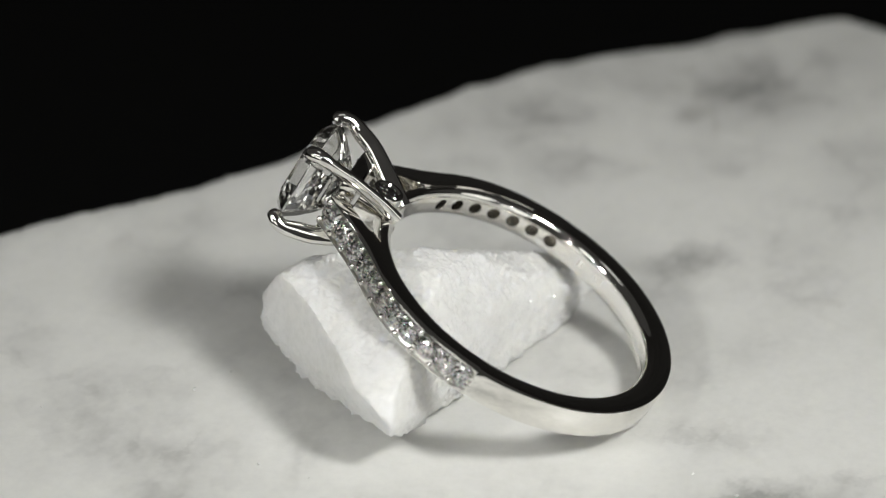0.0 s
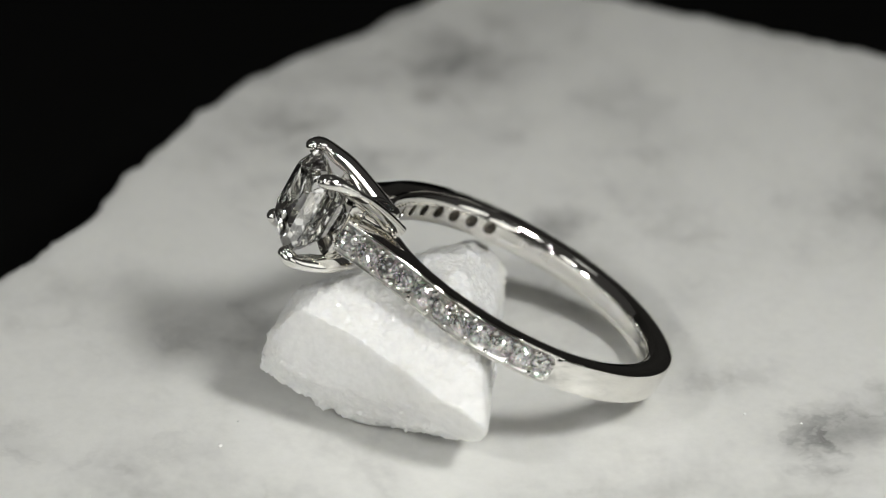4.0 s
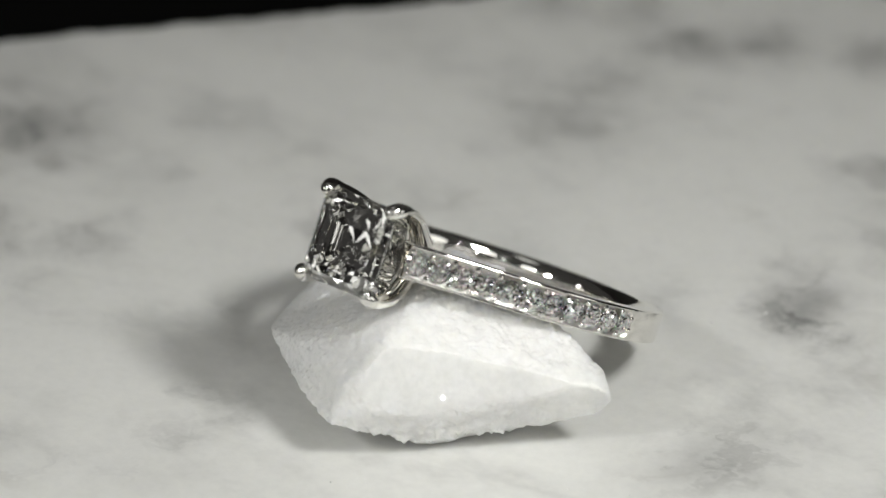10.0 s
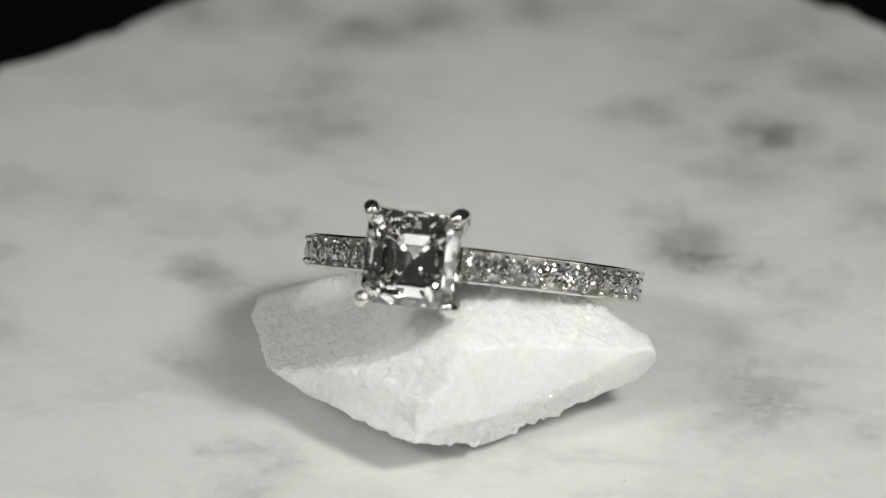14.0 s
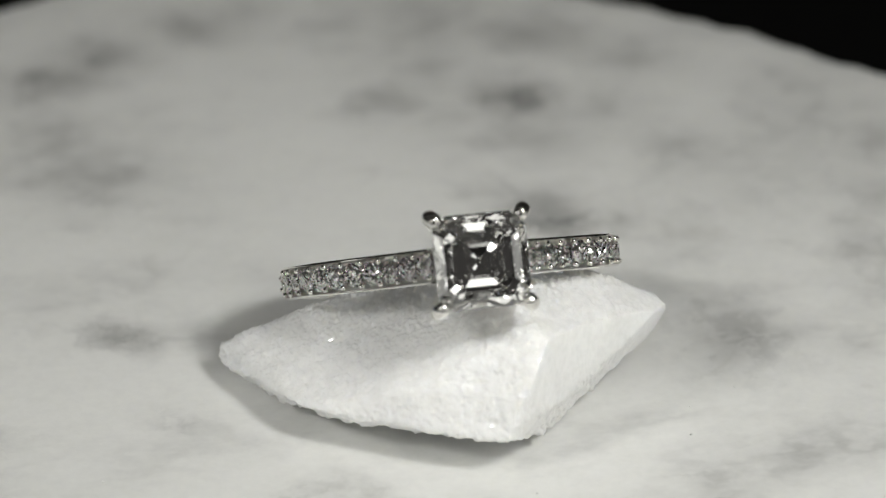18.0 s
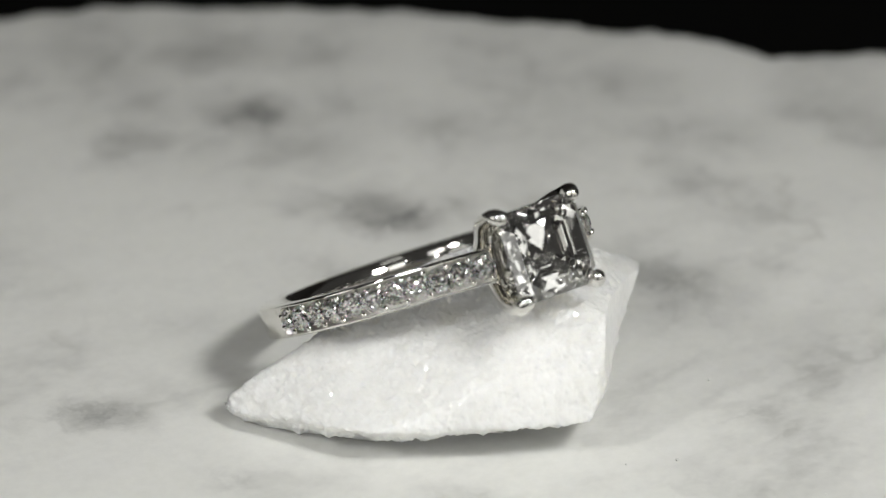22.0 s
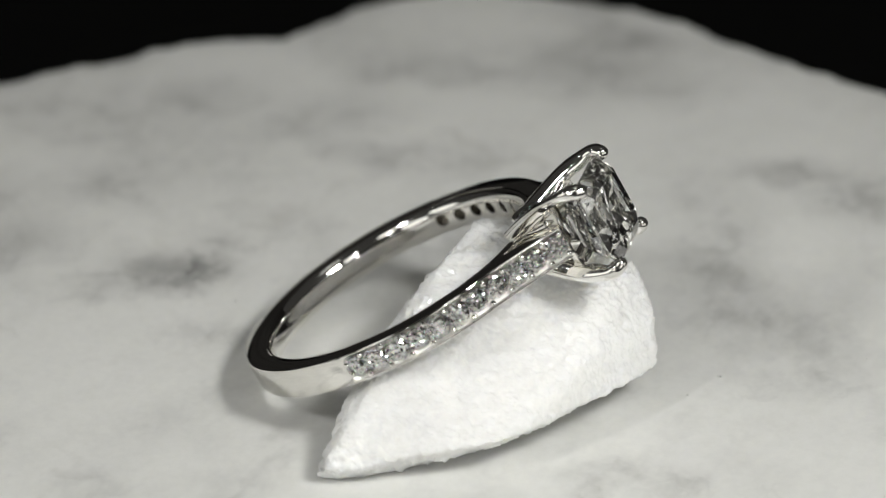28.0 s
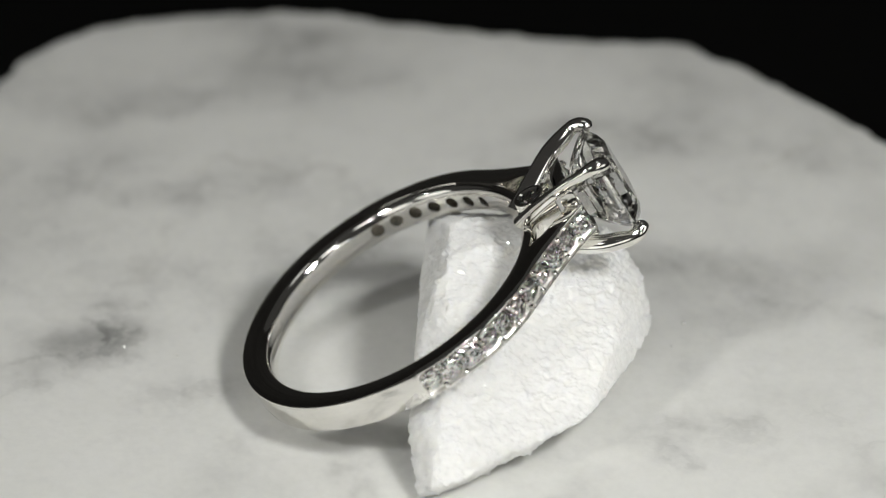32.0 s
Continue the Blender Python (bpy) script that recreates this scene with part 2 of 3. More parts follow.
# ---- mesh helpers ----
def mesh_of(name, bm, mat, sharp=35.0):
    bmesh.ops.recalc_face_normals(bm, faces=bm.faces)
    me = bpy.data.meshes.new(name)
    bm.to_mesh(me)
    bm.free()
    me.materials.append(mat)
    if sharp:
        for p in me.polygons:
            p.use_smooth = True
        me.set_sharp_from_angle(angle=radians(sharp))
    return me


def part(name, bm, mat, parent, label="", sharp=35.0):
    ob = new(name, mesh_of(name, bm, mat, sharp))
    ob.parent = parent
    return tagged(ob, label)


def skin(bm, rings, closed_path=False, closed_ring=True, caps=True):
    """Joins rings of points, all of one length, into a tube."""
    vs = [[bm.verts.new(p) for p in ring] for ring in rings]
    n = len(rings[0])
    pairs = list(zip(vs, vs[1:])) + ([(vs[-1], vs[0])] if closed_path else [])
    for a, b in pairs:
        for k in range(n if closed_ring else n - 1):
            bm.faces.new((a[k], a[(k + 1) % n], b[(k + 1) % n], b[k]))
    if caps and not closed_path:
        bm.faces.new(vs[0])
        bm.faces.new(reversed(vs[-1]))
    return vs


# ---- setting ----
def table():
    bm = bmesh.new()
    bmesh.ops.create_grid(bm, x_segments=24, y_segments=24, size=2.0)
    for v in bm.verts:
        v.co.z = 0.0004 * noise.noise(v.co * 9)
    ob = new("table_top", mesh_of("table_top", bm, BLACK))
    ob.location.z = -0.012
    tagged(ob, "black cloth table top under the marble slab", "table top", kind="structure")
    # unseen cloth, added so that the metal reflects dark from behind
    bm = bmesh.new()
    folds = [(-1.3 + 2.6 * k / 60, 0.85 + 0.012 * math.sin(k * 0.9) + 0.008 * math.sin(k * 2.3)) for k in range(61)]
    rings = [[(x, y, z) for x, y in folds] + [(x, y + 0.006, z) for x, y in reversed(folds)] for z in (-0.02, 0.5, 1.1)]
    skin(bm, rings)
    wall = new("backdrop", mesh_of("backdrop", bm, GREY, 0))
    tagged(wall, "plain dark grey cloth, unseen, added as a dark reflection in the metal", "backdrop", kind="structure")


# outline of the slab: bearing in degrees, radius in plan units
RIM = [(0, 22.0), (7.5, 22.3), (13, 22.6), (20, 21.6), (26, 20.1), (33, 20.6), (41, 20.4), (50, 20.8), (60, 21.7), (70, 22.8),
       (77, 23.9), (94, 25.4), (112, 24.6), (119, 23.7), (128, 22.2), (133, 21.6), (144, 21.6), (152, 22.0), (163, 23.2),
       (166, 23.3), (168.3, 22.4), (171, 21.5), (175, 20.0), (180, 18.9), (185, 18.0), (189, 17.0), (194, 15.9), (202, 14.4),
       (208, 13.5), (215, 12.7), (226, 12.5), (235, 12.8), (249, 14.0), (270, 15.3), (290, 16.2), (306, 17.1), (318, 18.3),
       (328.5, 20.0), (335, 19.7), (343, 19.7), (350, 20.3), (355, 21.2)]


def slab():
    bm = bmesh.new()
    n = 540
    bearings = [360 * k / n for k in range(n)]
    xs, ys = [a for a, _ in RIM] + [360], [r for _, r in RIM] + [RIM[0][1]]
    radii = np.interp(bearings, xs, ys)
    radii = [r + 0.16 * noise.noise((r * math.cos(radians(a)) * 0.9, r * math.sin(radians(a)) * 0.9, 1.7))
             + 0.07 * noise.noise((math.cos(radians(a)) * 60, math.sin(radians(a)) * 60, 5.1)) for a, r in zip(bearings, radii)]

    def ring(scale, inset, z, rag=0.0):
        out = []
        for a, r in zip(bearings, radii):
            q = max(r * scale - inset, 0)
            x, y = q * math.cos(radians(a)), q * math.sin(radians(a))
            j = rag * noise.noise((x * 1.3, y * 1.3, z * 2.0))
            out.append(((x + j * math.cos(radians(a))) * U, (y + j * math.sin(radians(a))) * U, (z + 0.4 * j) * U if rag else z * U))
        return out

    rings = [ring(s, 0, 0) for s in (0.04, 0.3, 0.6, 0.85, 0.95)]
    rings += [ring(1, 0.28, 0), ring(1, 0.12, -0.03, 0.10), ring(1, 0.02, -0.16, 0.25), ring(1, 0, -0.7, 0.5), ring(1, 0.1, -1.8, 0.7),
              ring(1, 0.2, -3.2, 0.7), ring(1, 0.5, -4.6, 0.4)]
    skin(bm, rings)
    ob = new("marble_slab", mesh_of("marble_slab", bm, MARBLE, 40))
    return tagged(ob, "white marble slab with grey clouds and broken edges", "slab")


# corners of the broken chip, plan units on the slab
CHIP = [(2.3, -.6, 0), (-3.6, 1.85, 0), (-4.9, 1.95, 0), (-4.7, 1.2, 0), (-3.2, -.9, 0), (.3, -2.7, 0), (1.3, -2.6, 0), (-2.9, -2.85, .95), (-1.9, -3.65, 1.1), (1.2, -3.5, .5),
        (-4.8, 1.5, 1.22), (-5.25, 1.8, .88), (-5.08, 2.12, .15), (-5.4, 2.02, .45), (-5.36, 1.45, .5), (4.45, -.5, 1), (-3.5, 1.95, 1), (-4.85, .7, 1), (-4.1, -2, 1), (-.9, -4.15, 1), (.06, -4.72, 1.05),
        (4.78, -.4, 1.4), (4.8, -.7, 1.75), (4.7, -1.0, 2.05), (4.5, -.38, 2.12), (3.9, -.6, 2.48), (-3, 1.0, 2), (-1.8, 1.4, 2.12), (-1.9, -3.4, 2), (.42, -4.58, 2.05),
        (2.8, -2.9, 2.5), (1.98, -3.92, 2.5), (2.6, -1.0, 2.9), (1.25, -.1, 3.62), (-.15, .25, 3.42), (-.45, .5, 3.15), (-.8, .77, 2.85), (0, -3.6, 2.95), (1.26, -4.18, 2.95),
        (1.3, -1.4, 3.6), (.2, -.9, 3.6), (.8, -2.9, 3.55)]
CHIP_AT = (-0.4, -1.0)


# the hollow broken face of the chip: a point on it, the way it faces, radius and depth
HOLLOW = (Vector((2.6, -2.9, 1.55)), Vector((0.64, -0.76, 0.10)).normalized(), 15.0, 0.13)


def chip():
    bm = bmesh.new()
    for x, y, z in CHIP:
        bm.verts.new(((x - CHIP_AT[0]) * 1.018 * U, (y - CHIP_AT[1]) * 1.018 * U, z * 1.01 * U))
    bmesh.ops.convex_hull(bm, input=bm.verts[:])
    bmesh.ops.delete(bm, geom=[v for v in bm.verts if not v.link_faces], context="VERTS")
    raw = new("raw_chip", mesh_of("raw_chip", bm, STONE, 0))
    mod = raw.modifiers.new("even", "REMESH")
    mod.mode, mod.voxel_size = "VOXEL", 0.00010
    even = bpy.data.meshes.new_from_object(raw.evaluated_get(bpy.context.evaluated_depsgraph_get()))
    bpy.data.objects.remove(raw)
    bm = bmesh.new()
    bm.from_mesh(even)
    for _ in range(7):
        bmesh.ops.smooth_vert(bm, verts=bm.verts[:], factor=0.5, use_axis_x=True, use_axis_y=True, use_axis_z=True)
    bm.normal_update()
    at, way, radius, deep = HOLLOW
    ball = at - Vector((*CHIP_AT, 0)) + way * (radius - deep)
    for v in bm.verts:
        p = v.co / U
        # a ball's worth broken out of one side, which leaves that face smooth
        gap = p - ball
        lost = max(0.0, radius - gap.length)
        smooth = smooth_step(0.0, 0.10, lost)
        if lost:
            p = ball + gap.normalized() * radius
        # shell-like scars with sharp rims, then grain
        q = p + 0.25 * Vector((noise.noise(p * 0.9), noise.noise(p * 0.9 + Vector((7, 0, 0))), noise.noise(p * 0.9 + Vector((0, 7, 0)))))
        cells = noise.voronoi(q * 0.75 + Vector((9, 2, 4)))[0]
        d = 0.08 * (cells[1] - cells[0]) - 0.04
        d += 0.05 * noise.fractal(p * 0.8 + Vector((3, 1, 7)), 0.9, 2.0, 2)
        d += 0.035 * noise.fractal(p * 3.1, 0.6, 2.1, 3) + 0.030 * noise.fractal(p * 9.0, 0.5, 2.2, 3)
        d += 0.055 * noise.fractal(p * 1.9 + Vector((4, 4, 1)), 0.6, 2.2, 4) * smooth_step(0.1, 0.6, v.normal.z) * smooth_step(1.4, 2.2, p.z)
        d *= 1.0 - 0.80 * smooth
        d += 0.10 * noise.fractal(p * 2.8 + Vector((1, 5, 2)), 0.7, 2.1, 3) * smooth_step(1.3, 0.4, p.z) * (1.0 - 0.6 * smooth)
        d *= 1.0 - 0.7 * smooth_step(3.9, 4.6, p.x)
        v.co = (p + v.normal * d * (1.0 if p.z > 0.1 else 0.3)) * U
        v.co.z = max(v.co.z, 0.0)
    ob = new("marble_chip", mesh_of("marble_chip", bm, STONE, 60))
    return tagged(ob, "rough broken chip of sparkling white marble", "stone")


# loose grains on the slab: x, y and size in mm
CRUMBS = [(4.1, -15.0, 0.14), (9.2, 18.4, 0.11), (7.3, 15.5, 0.09), (-22.3, -6.5, 0.07), (11.8, -9.0, 0.10), (12.6, -5.8, 0.06), (1.5, -13.5, 0.07), (15.8, -4.1, 0.07), (8.1, -23.2, 0.06)]


def crumbs():
    bm = bmesh.new()
    for k, (x, y, r) in enumerate(CRUMBS):
        made = bmesh.ops.create_icosphere(bm, subdivisions=1, radius=r * 0.001)["verts"]
        for v in made:
            v.co *= 1 + 0.35 * noise.noise(v.co * 9000 + Vector((k, 0, 0)))
            v.co.z *= 0.7
            v.co += Vector((x, y, r * 0.5)) * 0.001
    ob = new("marble_grains", mesh_of("marble_grains", bm, GRAIN, 0))
    return tagged(ob, "loose white grains scattered on the marble slab", "grains", kind="stuff")


# ---- the ring: local x across, y along its axis, z towards the head ----
O_Z, R_IN, R_OUT, HALF = -5.86, 3.34, 4.00, 0.38
LEAN = 0.045        # the head sits a little off the hoop's middle
RING_BASE = Matrix(((0.9975, 0.0089, -0.0708, -0.275), (-0.066, 0.4914, -0.8684, -3.72), (0.027, 0.8709, 0.4907, 5.23), (0, 0, 0, 1)))


def smooth_step(a, b, x):
    f = min(max((x - a) / (b - a), 0), 1)
    return f * f * (3 - 2 * f)


def on_circle(deg, r, y):
    return Vector((0.997 * r * math.sin(radians(deg)), y, O_Z + r * math.cos(radians(deg))))


def inner(f):
    """Radius of the rounded inside at the share f of the half width."""
    return R_IN + 0.20 * (1 - math.sqrt(max(0.0, 1 - (abs(f) * 0.985) ** 2.4)))


def hoop(parent):
    bm = bmesh.new()
    rings = []
    n = 240
    for k in range(n):
        deg = -180 + 360 * k / n
        a = abs(deg)
        r = R_OUT - 0.17 * (1 - smooth_step(90.9, 91.6, a)) - 0.12 * (1 - smooth_step(46, 60, a))
        h = HALF - 0.04 * (1 - smooth_step(10, 60, a))
        c = 0.05
        section = [(r - c, -h), (r - 0.015, -h + 0.015), (r, -h + c), (r + 0.01, 0), (r, h - c), (r - 0.015, h - 0.015), (r - c, h)]
        section += [(inner(y / h), y) for y in [h * math.cos(math.pi * j / 16) for j in range(17)]]
        rings.append([on_circle(deg, q, y) * U for q, y in section])
    skin(bm, rings, closed_path=True)
    ob = part("hoop", bm, GOLD, parent, "polished white gold band, open holes inside")
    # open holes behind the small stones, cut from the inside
    cut = bmesh.new()
    for side in (-1, 1):
        for k in range(7):
            deg = side * (36 + 8.8 * k)
            out = (on_circle(deg, 1, 0) - Vector((0, 0, O_Z))).normalized()
            flat = Vector((out.z, 0, -out.x))
            rings = []
            for depth, rad in ((-0.2, 0.25), (-0.01, 0.195), (0.01, 0.178), (0.03, 0.164), (0.06, 0.156), (0.26, 0.150)):
                mid = on_circle(deg, R_IN + depth, 0)
                rings.append([(mid + flat * rad * math.cos(math.tau * j / 18) + Vector((0, rad * math.sin(math.tau * j / 18), 0))) * U for j in range(18)])
            skin(cut, rings)
            cut.faces.ensure_lookup_table()
            # deep faces take a darkened gold: the holes' shade is put into the colour
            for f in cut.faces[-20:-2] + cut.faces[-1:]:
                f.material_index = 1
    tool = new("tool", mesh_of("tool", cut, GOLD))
    tool.data.materials.append(HOLE_SHADE)
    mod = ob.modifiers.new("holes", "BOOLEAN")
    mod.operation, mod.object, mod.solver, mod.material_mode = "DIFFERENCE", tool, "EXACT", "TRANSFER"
    done = bpy.data.meshes.new_from_object(ob.evaluated_get(bpy.context.evaluated_depsgraph_get()))
    ob.modifiers.clear()
    ob.data = done
    for p in done.polygons:
        p.use_smooth = True
    done.set_sharp_from_angle(angle=radians(30))
    bpy.data.objects.remove(tool)
    done.materials.append(INSIDE)
    turned = [(0, 0, 0)] * len(done.loops)
    for p in done.polygons:
        spot = Vector((p.center.x, 0, p.center.z - O_Z * U))
        if p.material_index == 0 and p.normal.dot(spot.normalized()) < -0.3:
            p.material_index = 2
            for k in p.loop_indices:
                at = done.vertices[done.loops[k].vertex_index].co
                f = min(max(at.y / (HALF * U), -0.97), 0.97)
                slope = (inner(f + 0.01) - inner(f - 0.01)) / (0.02 * HALF)
                turned[k] = (-Vector((at.x, 0, at.z - O_Z * U)).normalized() + Vector((0, slope, 0))).normalized()
    done.normals_split_custom_set(turned)
    return ob


def shoulder_curve(side, n=64):
    """Outer line of a shoulder, from the widest point up to the setting: place and outward normal."""
    pts = []
    for k in range(n):
        deg = 91.7 - (91.7 - 42) * k / (n - 1)
        pts.append(on_circle(deg, R_OUT + 0.004 + 0.06 * smooth_step(91.7, 55, deg), 0))
    a, t = pts[-1], (pts[-1] - pts[-2]).normalized()
    end = Vector((1.13, 0, -0.95))
    for k in range(1, 31):
        f = k / 30
        b = a + t * 1.1
        pts.append(a * (1 - f) ** 2 + b * 2 * f * (1 - f) + end * f * f)
    out = []
    for k, p in enumerate(pts):
        q = (pts[min(k + 1, len(pts) - 1)] - pts[max(k - 1, 0)]).normalized()
        nrm = Vector((-q.z, 0, q.x))
        if nrm.x < 0 and nrm.z < 0 or nrm.dot(p - Vector((0, 0, O_Z))) < 0:
            nrm = -nrm
        out.append((Vector((p.x * side, 0, p.z)), Vector((nrm.x * side, 0, nrm.z))))
    return out


def shoulder(parent, side, gem, bead):
    line = shoulder_curve(side)
    total = len(line)
    bm = bmesh.new()
    rings = []
    for k, (p, nrm) in enumerate(line):
        f = k / (total - 1)
        w = HALF + 0.003 + 0.02 * f
        spot = p - Vector((0, 0, O_Z))
        deg = abs(math.degrees(math.atan2(spot.x, spot.z)))
        full = spot.length - 3.60
        th = full + (0.40 - full) * smooth_step(34, 22, deg)
        e = smooth_step(0, 0.045, f)
        lift = 0.012 - 0.072 * e
        rail = 0.048 + 0.16 * (1 - math.sqrt(max(0.0, 1 - (1 - min(f / 0.045, 1)) ** 2)))
        sec = [(-w, -th), (-w, -0.03), (-w + 0.012, -0.008), (-w + 0.03, 0), (-w + rail, 0), (-w + rail + 0.02, lift - 0.01 * e), (0, lift - 0.20 * e), (w - rail - 0.02, lift - 0.01 * e),
               (w - rail, 0), (w - 0.03, 0), (w - 0.012, -0.008), (w, -0.03), (w, -th)]
        rings.append([(p + nrm * d + Vector((0, y, 0))) * U for y, d in sec])
    skin(bm, rings)
    bm.faces.ensure_lookup_table()
    for k, f in enumerate(bm.faces):
        if k % 13 in (4, 5, 6, 7) and k < 13 * (total - 1):
            f.material_index = 1
    ob = part("shoulder", bm, GOLD, parent, "white gold shoulder set with a row of small diamonds")
    ob.data.materials.append(GOLD_IN)
    # evenly spaced stones along the line
    way = [0.0]
    for (a, _), (b, _) in zip(line, line[1:]):
        way.append(way[-1] + (b - a).length)
    count = 11
    first, step = 0.20, (way[-1] - 0.20 - 0.24) / (count - 1)

    def at(s):
        k = min(max(int(np.searchsorted(way, s)), 1), total - 1)
        f = (s - way[k - 1]) / (way[k] - way[k - 1])
        return line[k - 1][0].lerp(line[k][0], f), line[k - 1][1].lerp(line[k][1], f).normalized()

    for k in range(count):
        p, nrm = at(first + step * k)
        o = new("pave_diamond", gem)
        o.parent = ob
        turn = nrm.to_track_quat("Z", "Y").to_matrix().to_4x4() @ pose(0, 0, 0, random.uniform(-9, 9), random.uniform(-9, 9), random.uniform(0, 45))
        o.matrix_local = Matrix.Translation((p + nrm * -0.07) * U) @ turn @ Matrix.Scale(0.300, 4)
    for k in range(count + 1):
        for y in (-1, 1):
            p, nrm = at(min(max(first + step * (k - 0.5), 0.06), way[-1] - 0.05))
            o = new("bead", bead)
            o.parent = ob
            apart = 0.13 if k == 0 else 0.262
            o.matrix_local = Matrix.Translation((p + nrm * -0.005 + Vector((0, y * apart, 0))) * U) @ Matrix.Scale(0.075, 4)
    return ob


def brilliant():
    """A round brilliant of girdle radius one plan unit."""
    bm = bmesh.new()

    def loop(r, z, n, off=0.0):
        return [bm.verts.new((r * math.cos(math.tau * (k + off) / n) * U, r * math.sin(math.tau * (k + off) / n) * U, z * U)) for k in range(n)]

    table_, star, top, low = loop(0.56, 0.32, 8), loop(0.80, 0.19, 8, 0.5), loop(1.0, 0.04, 16), loop(1.0, -0.02, 16)
    mid = loop(0.42, -0.52, 8, 0.5)
    tip = bm.verts.new((0, 0, -0.88 * U))
    bm.faces.new(table_)
    for k in range(8):
        j = (k + 1) % 8
        bm.faces.new((table_[k], star[k], table_[j]))
        a, b, c = top[2 * k], top[2 * k + 1], top[(2 * k + 2) % 16]
        bm.faces.new((star[k], table_[k], star[k - 1], a))
        bm.faces.new((star[k], a, b))
        bm.faces.new((star[k], b, c))
        d, e, f = low[2 * k], low[2 * k + 1], low[(2 * k + 2) % 16]
        bm.faces.new((mid[k], e, d))
        bm.faces.new((mid[k], f, e))
        bm.faces.new((mid[k - 1], mid[k], d))
        bm.faces.new((tip, mid[k], mid[k - 1]))
    for k in range(16):
        bm.faces.new((top[k], low[k], low[(k + 1) % 16], top[(k + 1) % 16]))
    return mesh_of("brilliant", bm, MELEE, 0)


def centre_diamond(parent):
    """Square step-cut stone with clipped corners."""
    bm = bmesh.new()

    def octagon(half, clip, z):
        c = half - clip
        pts = [(half, -c), (half, c), (c, half), (-c, half), (-half, c), (-half, -c), (-c, -half), (c, -half)]
        return [(x * U, y * U, z * U) for x, y in pts]

    steps = [(0.68, 0.22, 0.17), (0.86, 0.28, 0.085), (1.075, 0.34, -0.13), (1.075, 0.34, -0.18),
             (0.90, 0.27, -0.46), (0.68, 0.20, -0.74), (0.40, 0.11, -1.01), (0.012, 0.002, -1.36)]
    skin(bm, [octagon(*s) for s in steps])
    return part("centre_diamond", bm, DIAMOND, parent, "square step-cut diamond with clipped corners", 0)


def prong(parent, sx, sy):
    bm = bmesh.new()
    key = [(0.985, 0.985, -0.05, 0.175), (1.045, 1.045, -0.18, 0.19), (1.07, 1.07, -0.36, 0.175), (1.045, 1.045, -0.62, 0.16),
           (0.935, 0.965, -1.05, 0.16), (0.74, 0.80, -1.5, 0.17), (0.495, 0.575, -2.0, 0.19), (0.30, 0.34, -2.45, 0.21)]
    pts = [Vector((x * sx, y * sy, z)) for x, y, z, _ in key]
    fine, radii = [], []
    for k in range(len(pts) - 1):
        p0, p1, p2, p3 = pts[max(k - 1, 0)], pts[k], pts[k + 1], pts[min(k + 2, len(pts) - 1)]
        for j in range(5):
            f = j / 5
            fine.append(0.5 * (2 * p1 + (p2 - p0) * f + (2 * p0 - 5 * p1 + 4 * p2 - p3) * f * f + (3 * p1 - p0 - 3 * p2 + p3) * f ** 3))
            radii.append(key[k][3] * (1 - f) + key[k + 1][3] * f)
    fine.append(pts[-1])
    radii.append(key[-1][3])
    side = Vector((sx, -sy, 0)).normalized()
    rings = []
    for k, p in enumerate(fine):
        t = (fine[min(k + 1, len(fine) - 1)] - fine[max(k - 1, 0)]).normalized()
        b = t.cross(side).normalized()
        r = radii[k]
        flat = 1.0 - 0.15 * smooth_step(4, 20, k)
        deep = 1.0 + 0.40 * smooth_step(8, 18, k)
        inward = b if b.dot(Vector((sx, sy, 0))) < 0 else -b
        if k == 0:
            for a in (86, 72, 56, 40, 24, 10):
                q, c = p - t * r * math.sin(radians(a)) * 0.9, r * math.cos(radians(a))
                rings.append([(q + side * c * math.cos(g) + b * c * math.sin(g)) * U for g in [math.tau * j / 16 for j in range(16)]])
        rings.append([(p + inward * r * (deep - 1) + side * r * math.cos(a) * flat + b * r * deep * math.sin(a)) * U for a in [math.tau * j / 16 for j in range(16)]])
    skin(bm, rings)
    return part("prong", bm, GOLD, parent, "rounded white gold claw", 50)


def gallery(parent):
    """The square seat under the stone, joining the claws."""
    bm = bmesh.new()
    rings = []
    for k in range(48):
        a = math.tau * k / 48
        c, s = math.cos(a), math.sin(a)
        q = 1 / (abs(c) ** 5 + abs(s) ** 5) ** 0.2
        row = []
        for r, z in ((0.84, -0.98), (0.88, -1.0), (0.86, -1.08), (0.76, -1.30), (0.71, -1.36), (0.66, -1.34), (0.68, -1.24), (0.78, -1.04)):
            row.append((q * c * r * U, q * s * r * U, z * U))
        rings.append(row)
    skin(bm, rings, closed_path=True)
    return part("gallery", bm, GOLD, parent, "square white gold seat under the stone")


def post(parent):
    """The solid post from which the claws spread."""
    bm = bmesh.new()
    rings = []
    for k in range(48):
        a = math.tau * k / 48
        c, s = math.cos(a), math.sin(a)
        q = 1 / (abs(c) ** 4 + abs(s) ** 4) ** 0.25
        row = [(q * c * r * U, q * s * r * U, z * U) for r, z in
               ((0.54, -1.50), (0.51, -1.62), (0.47, -1.84), (0.42, -2.14), (0.34, -2.42), (0.02, -2.44), (0.02, -1.52), (0.48, -1.48))]
        rings.append(row)
    skin(bm, rings, closed_path=True)
    return part("post", bm, GOLD, parent, "white gold post under the stone")


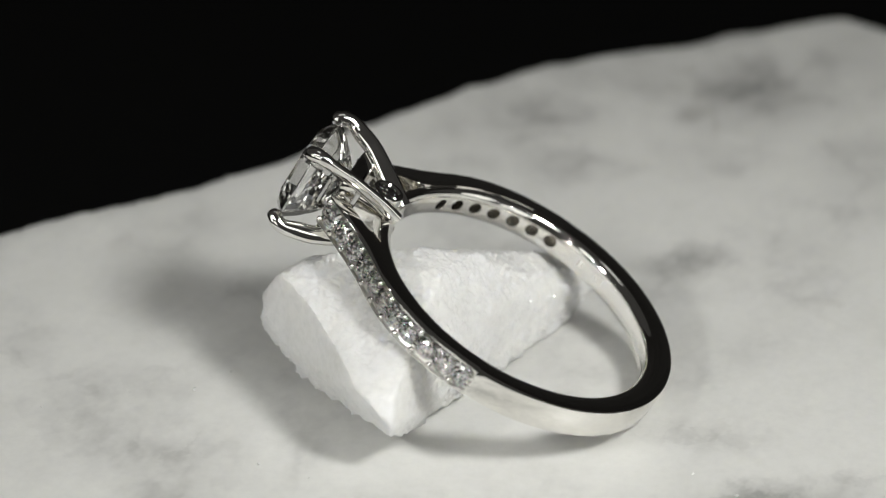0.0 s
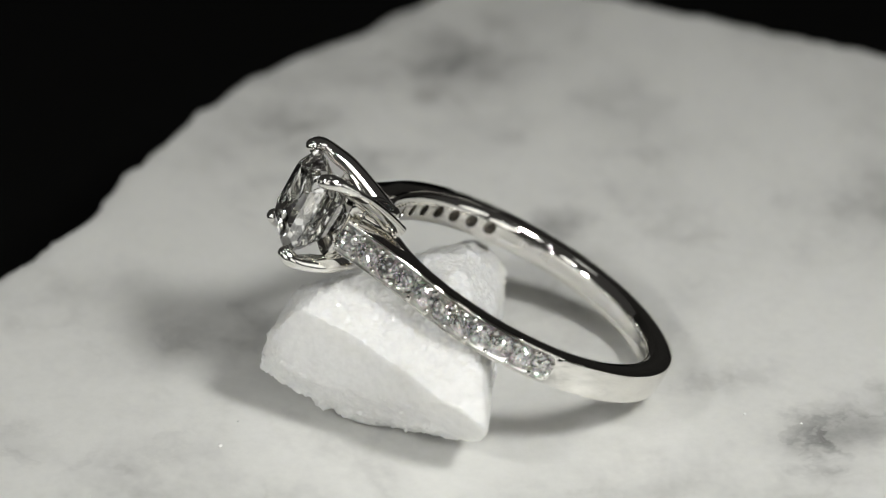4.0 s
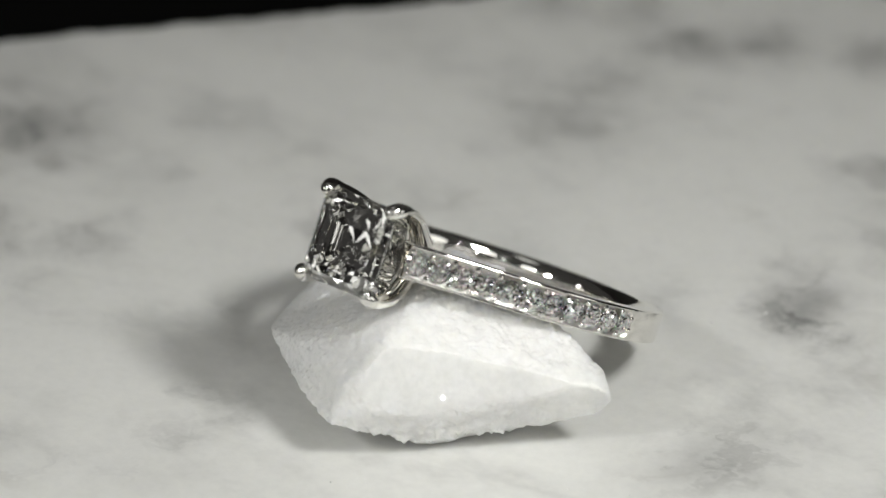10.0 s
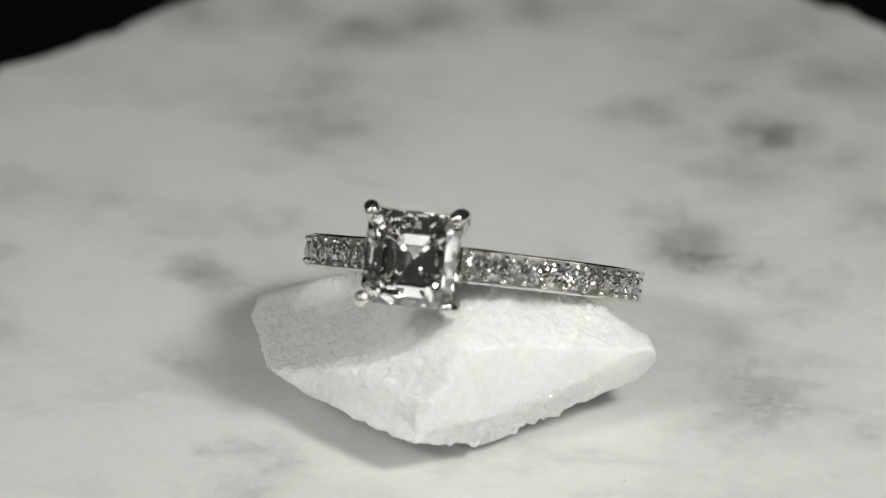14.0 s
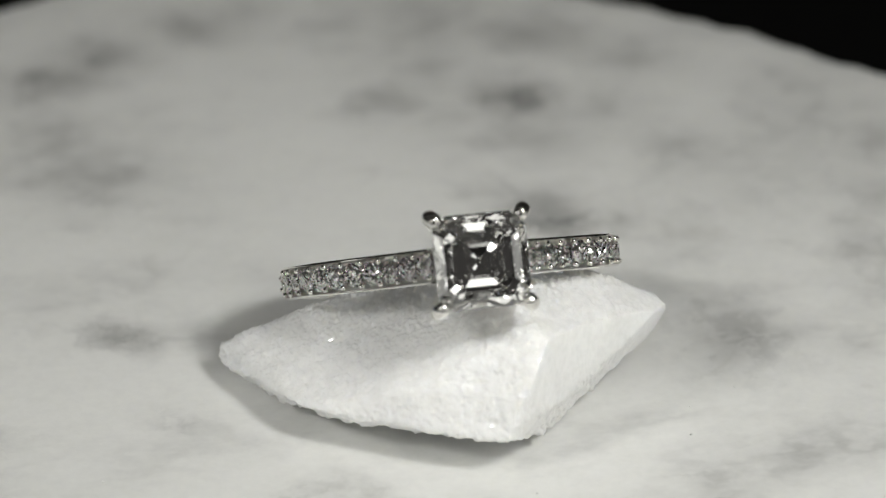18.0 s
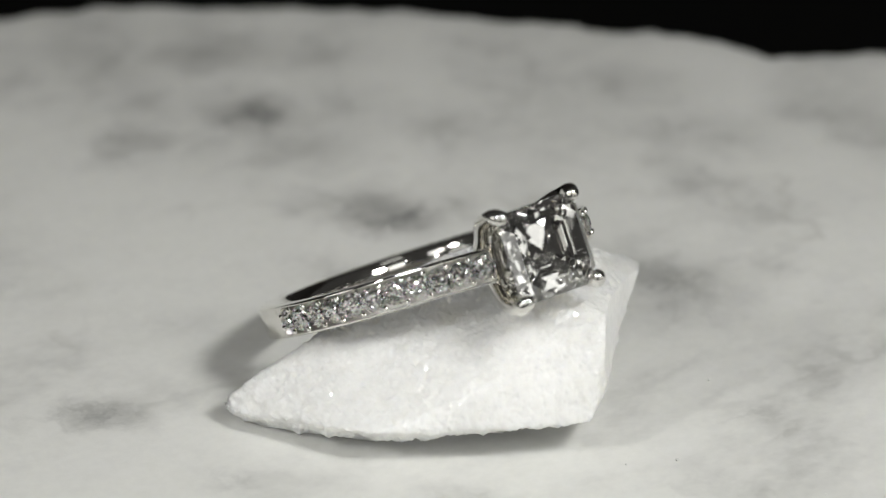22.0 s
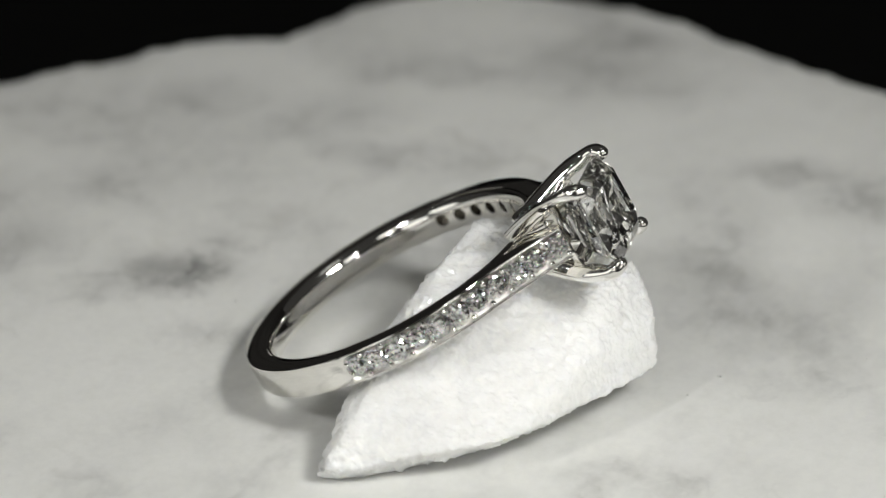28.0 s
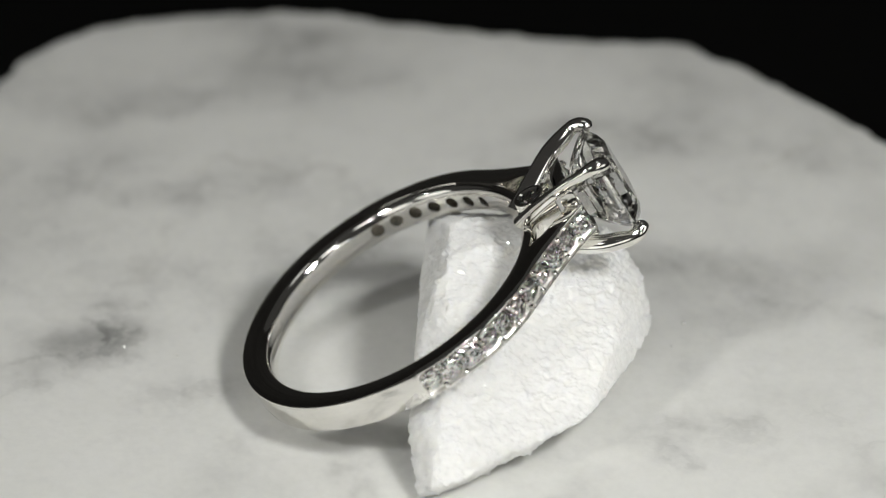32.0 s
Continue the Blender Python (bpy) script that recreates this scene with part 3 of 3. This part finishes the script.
def hidden_bezel(parent, sy, gem):
    bm = bmesh.new()
    rings = []
    for k in range(28):
        a = math.tau * k / 28
        rings.append([((math.cos(a) * r) * U, (math.sin(a) * r) * U, z * U) for r, z in
                      ((0.20, 0.02), (0.235, 0.05), (0.285, 0.05), (0.30, 0.0), (0.27, -0.30), (0.18, -0.30))])
    skin(bm, rings, closed_path=True)
    ob = part("side_bezel", bm, GOLD, parent, "tiny round bezel with a diamond below the head")
    ob.matrix_local = Matrix.Translation(Vector((0, 0.62 * sy, -1.98)) * U) @ pose(0, 0, 0, -90 * sy)
    o = new("bezel_diamond", gem)
    o.parent = ob
    o.matrix_local = Matrix.Scale(0.21, 4)
    ob.scale = (1.3, 1.3, 1.3)
    return ob


def engagement_ring():
    root = new("engagement_ring")
    tagged(root, "polished white gold ring with a square diamond, leaning on the chip", "ring")
    gem = brilliant()
    bm = bmesh.new()
    bmesh.ops.create_icosphere(bm, subdivisions=2, radius=U)
    bead = mesh_of("bead", bm, GOLD)
    band = hoop(root)
    band.location.x = LEAN * U
    # worn stamped marks inside the band
    for deg, half, wide in ((-103.5, 0.10, 0.5), (-105.4, 0.08, 0.5), (-113.0, 0.07, 0.6), (-114.6, 0.10, 0.5), (-116.2, 0.10, 0.5)):
        bm = bmesh.new()
        rows = []
        for k in range(3):
            g = deg - wide + wide * k
            rows.append([on_circle(g, R_IN - 0.013, -half) * U, on_circle(g, R_IN - 0.013, half) * U, on_circle(g, R_IN + 0.03, half) * U, on_circle(g, R_IN + 0.03, -half) * U])
        skin(bm, rows)
        part("stamped_mark", bm, GOLD_IN, band, "worn stamped mark")
    for side in (-1, 1):
        shoulder(root, side, gem, bead).location.x = LEAN * U
    for sx, sy in ((-1, 1), (1, 1), (-1, -1), (1, -1)):
        prong(root, sx, sy)
    gallery(root)
    post(root)
    for sy in (1, -1):
        hidden_bezel(root, sy, gem)
    centre_diamond(root)
    return root


table()
SLAB = slab()
CHIP_OB = chip()
GRAINS = crumbs()
RING = engagement_ring()


def motions():
    """The turntable carries slab, chip and ring round the upright axis."""
    ring_at = RING_BASE.copy()
    ring_at = ring_at @ pose(0, 0, 0, 0.41, 0.64, 0)
    ring_at.translation *= U
    chip_at = Matrix.Translation((CHIP_AT[0] * U, CHIP_AT[1] * U, 0))
    times = [0.5 * k for k in range(65)]
    for thing, rest in ((SLAB, Matrix()), (GRAINS, Matrix()), (CHIP_OB, chip_at), (RING, ring_at)):
        walk(thing, [(t, Matrix.Rotation(radians(SPIN * (t - 16)), 4, "Z") @ rest) for t in times])


motions()
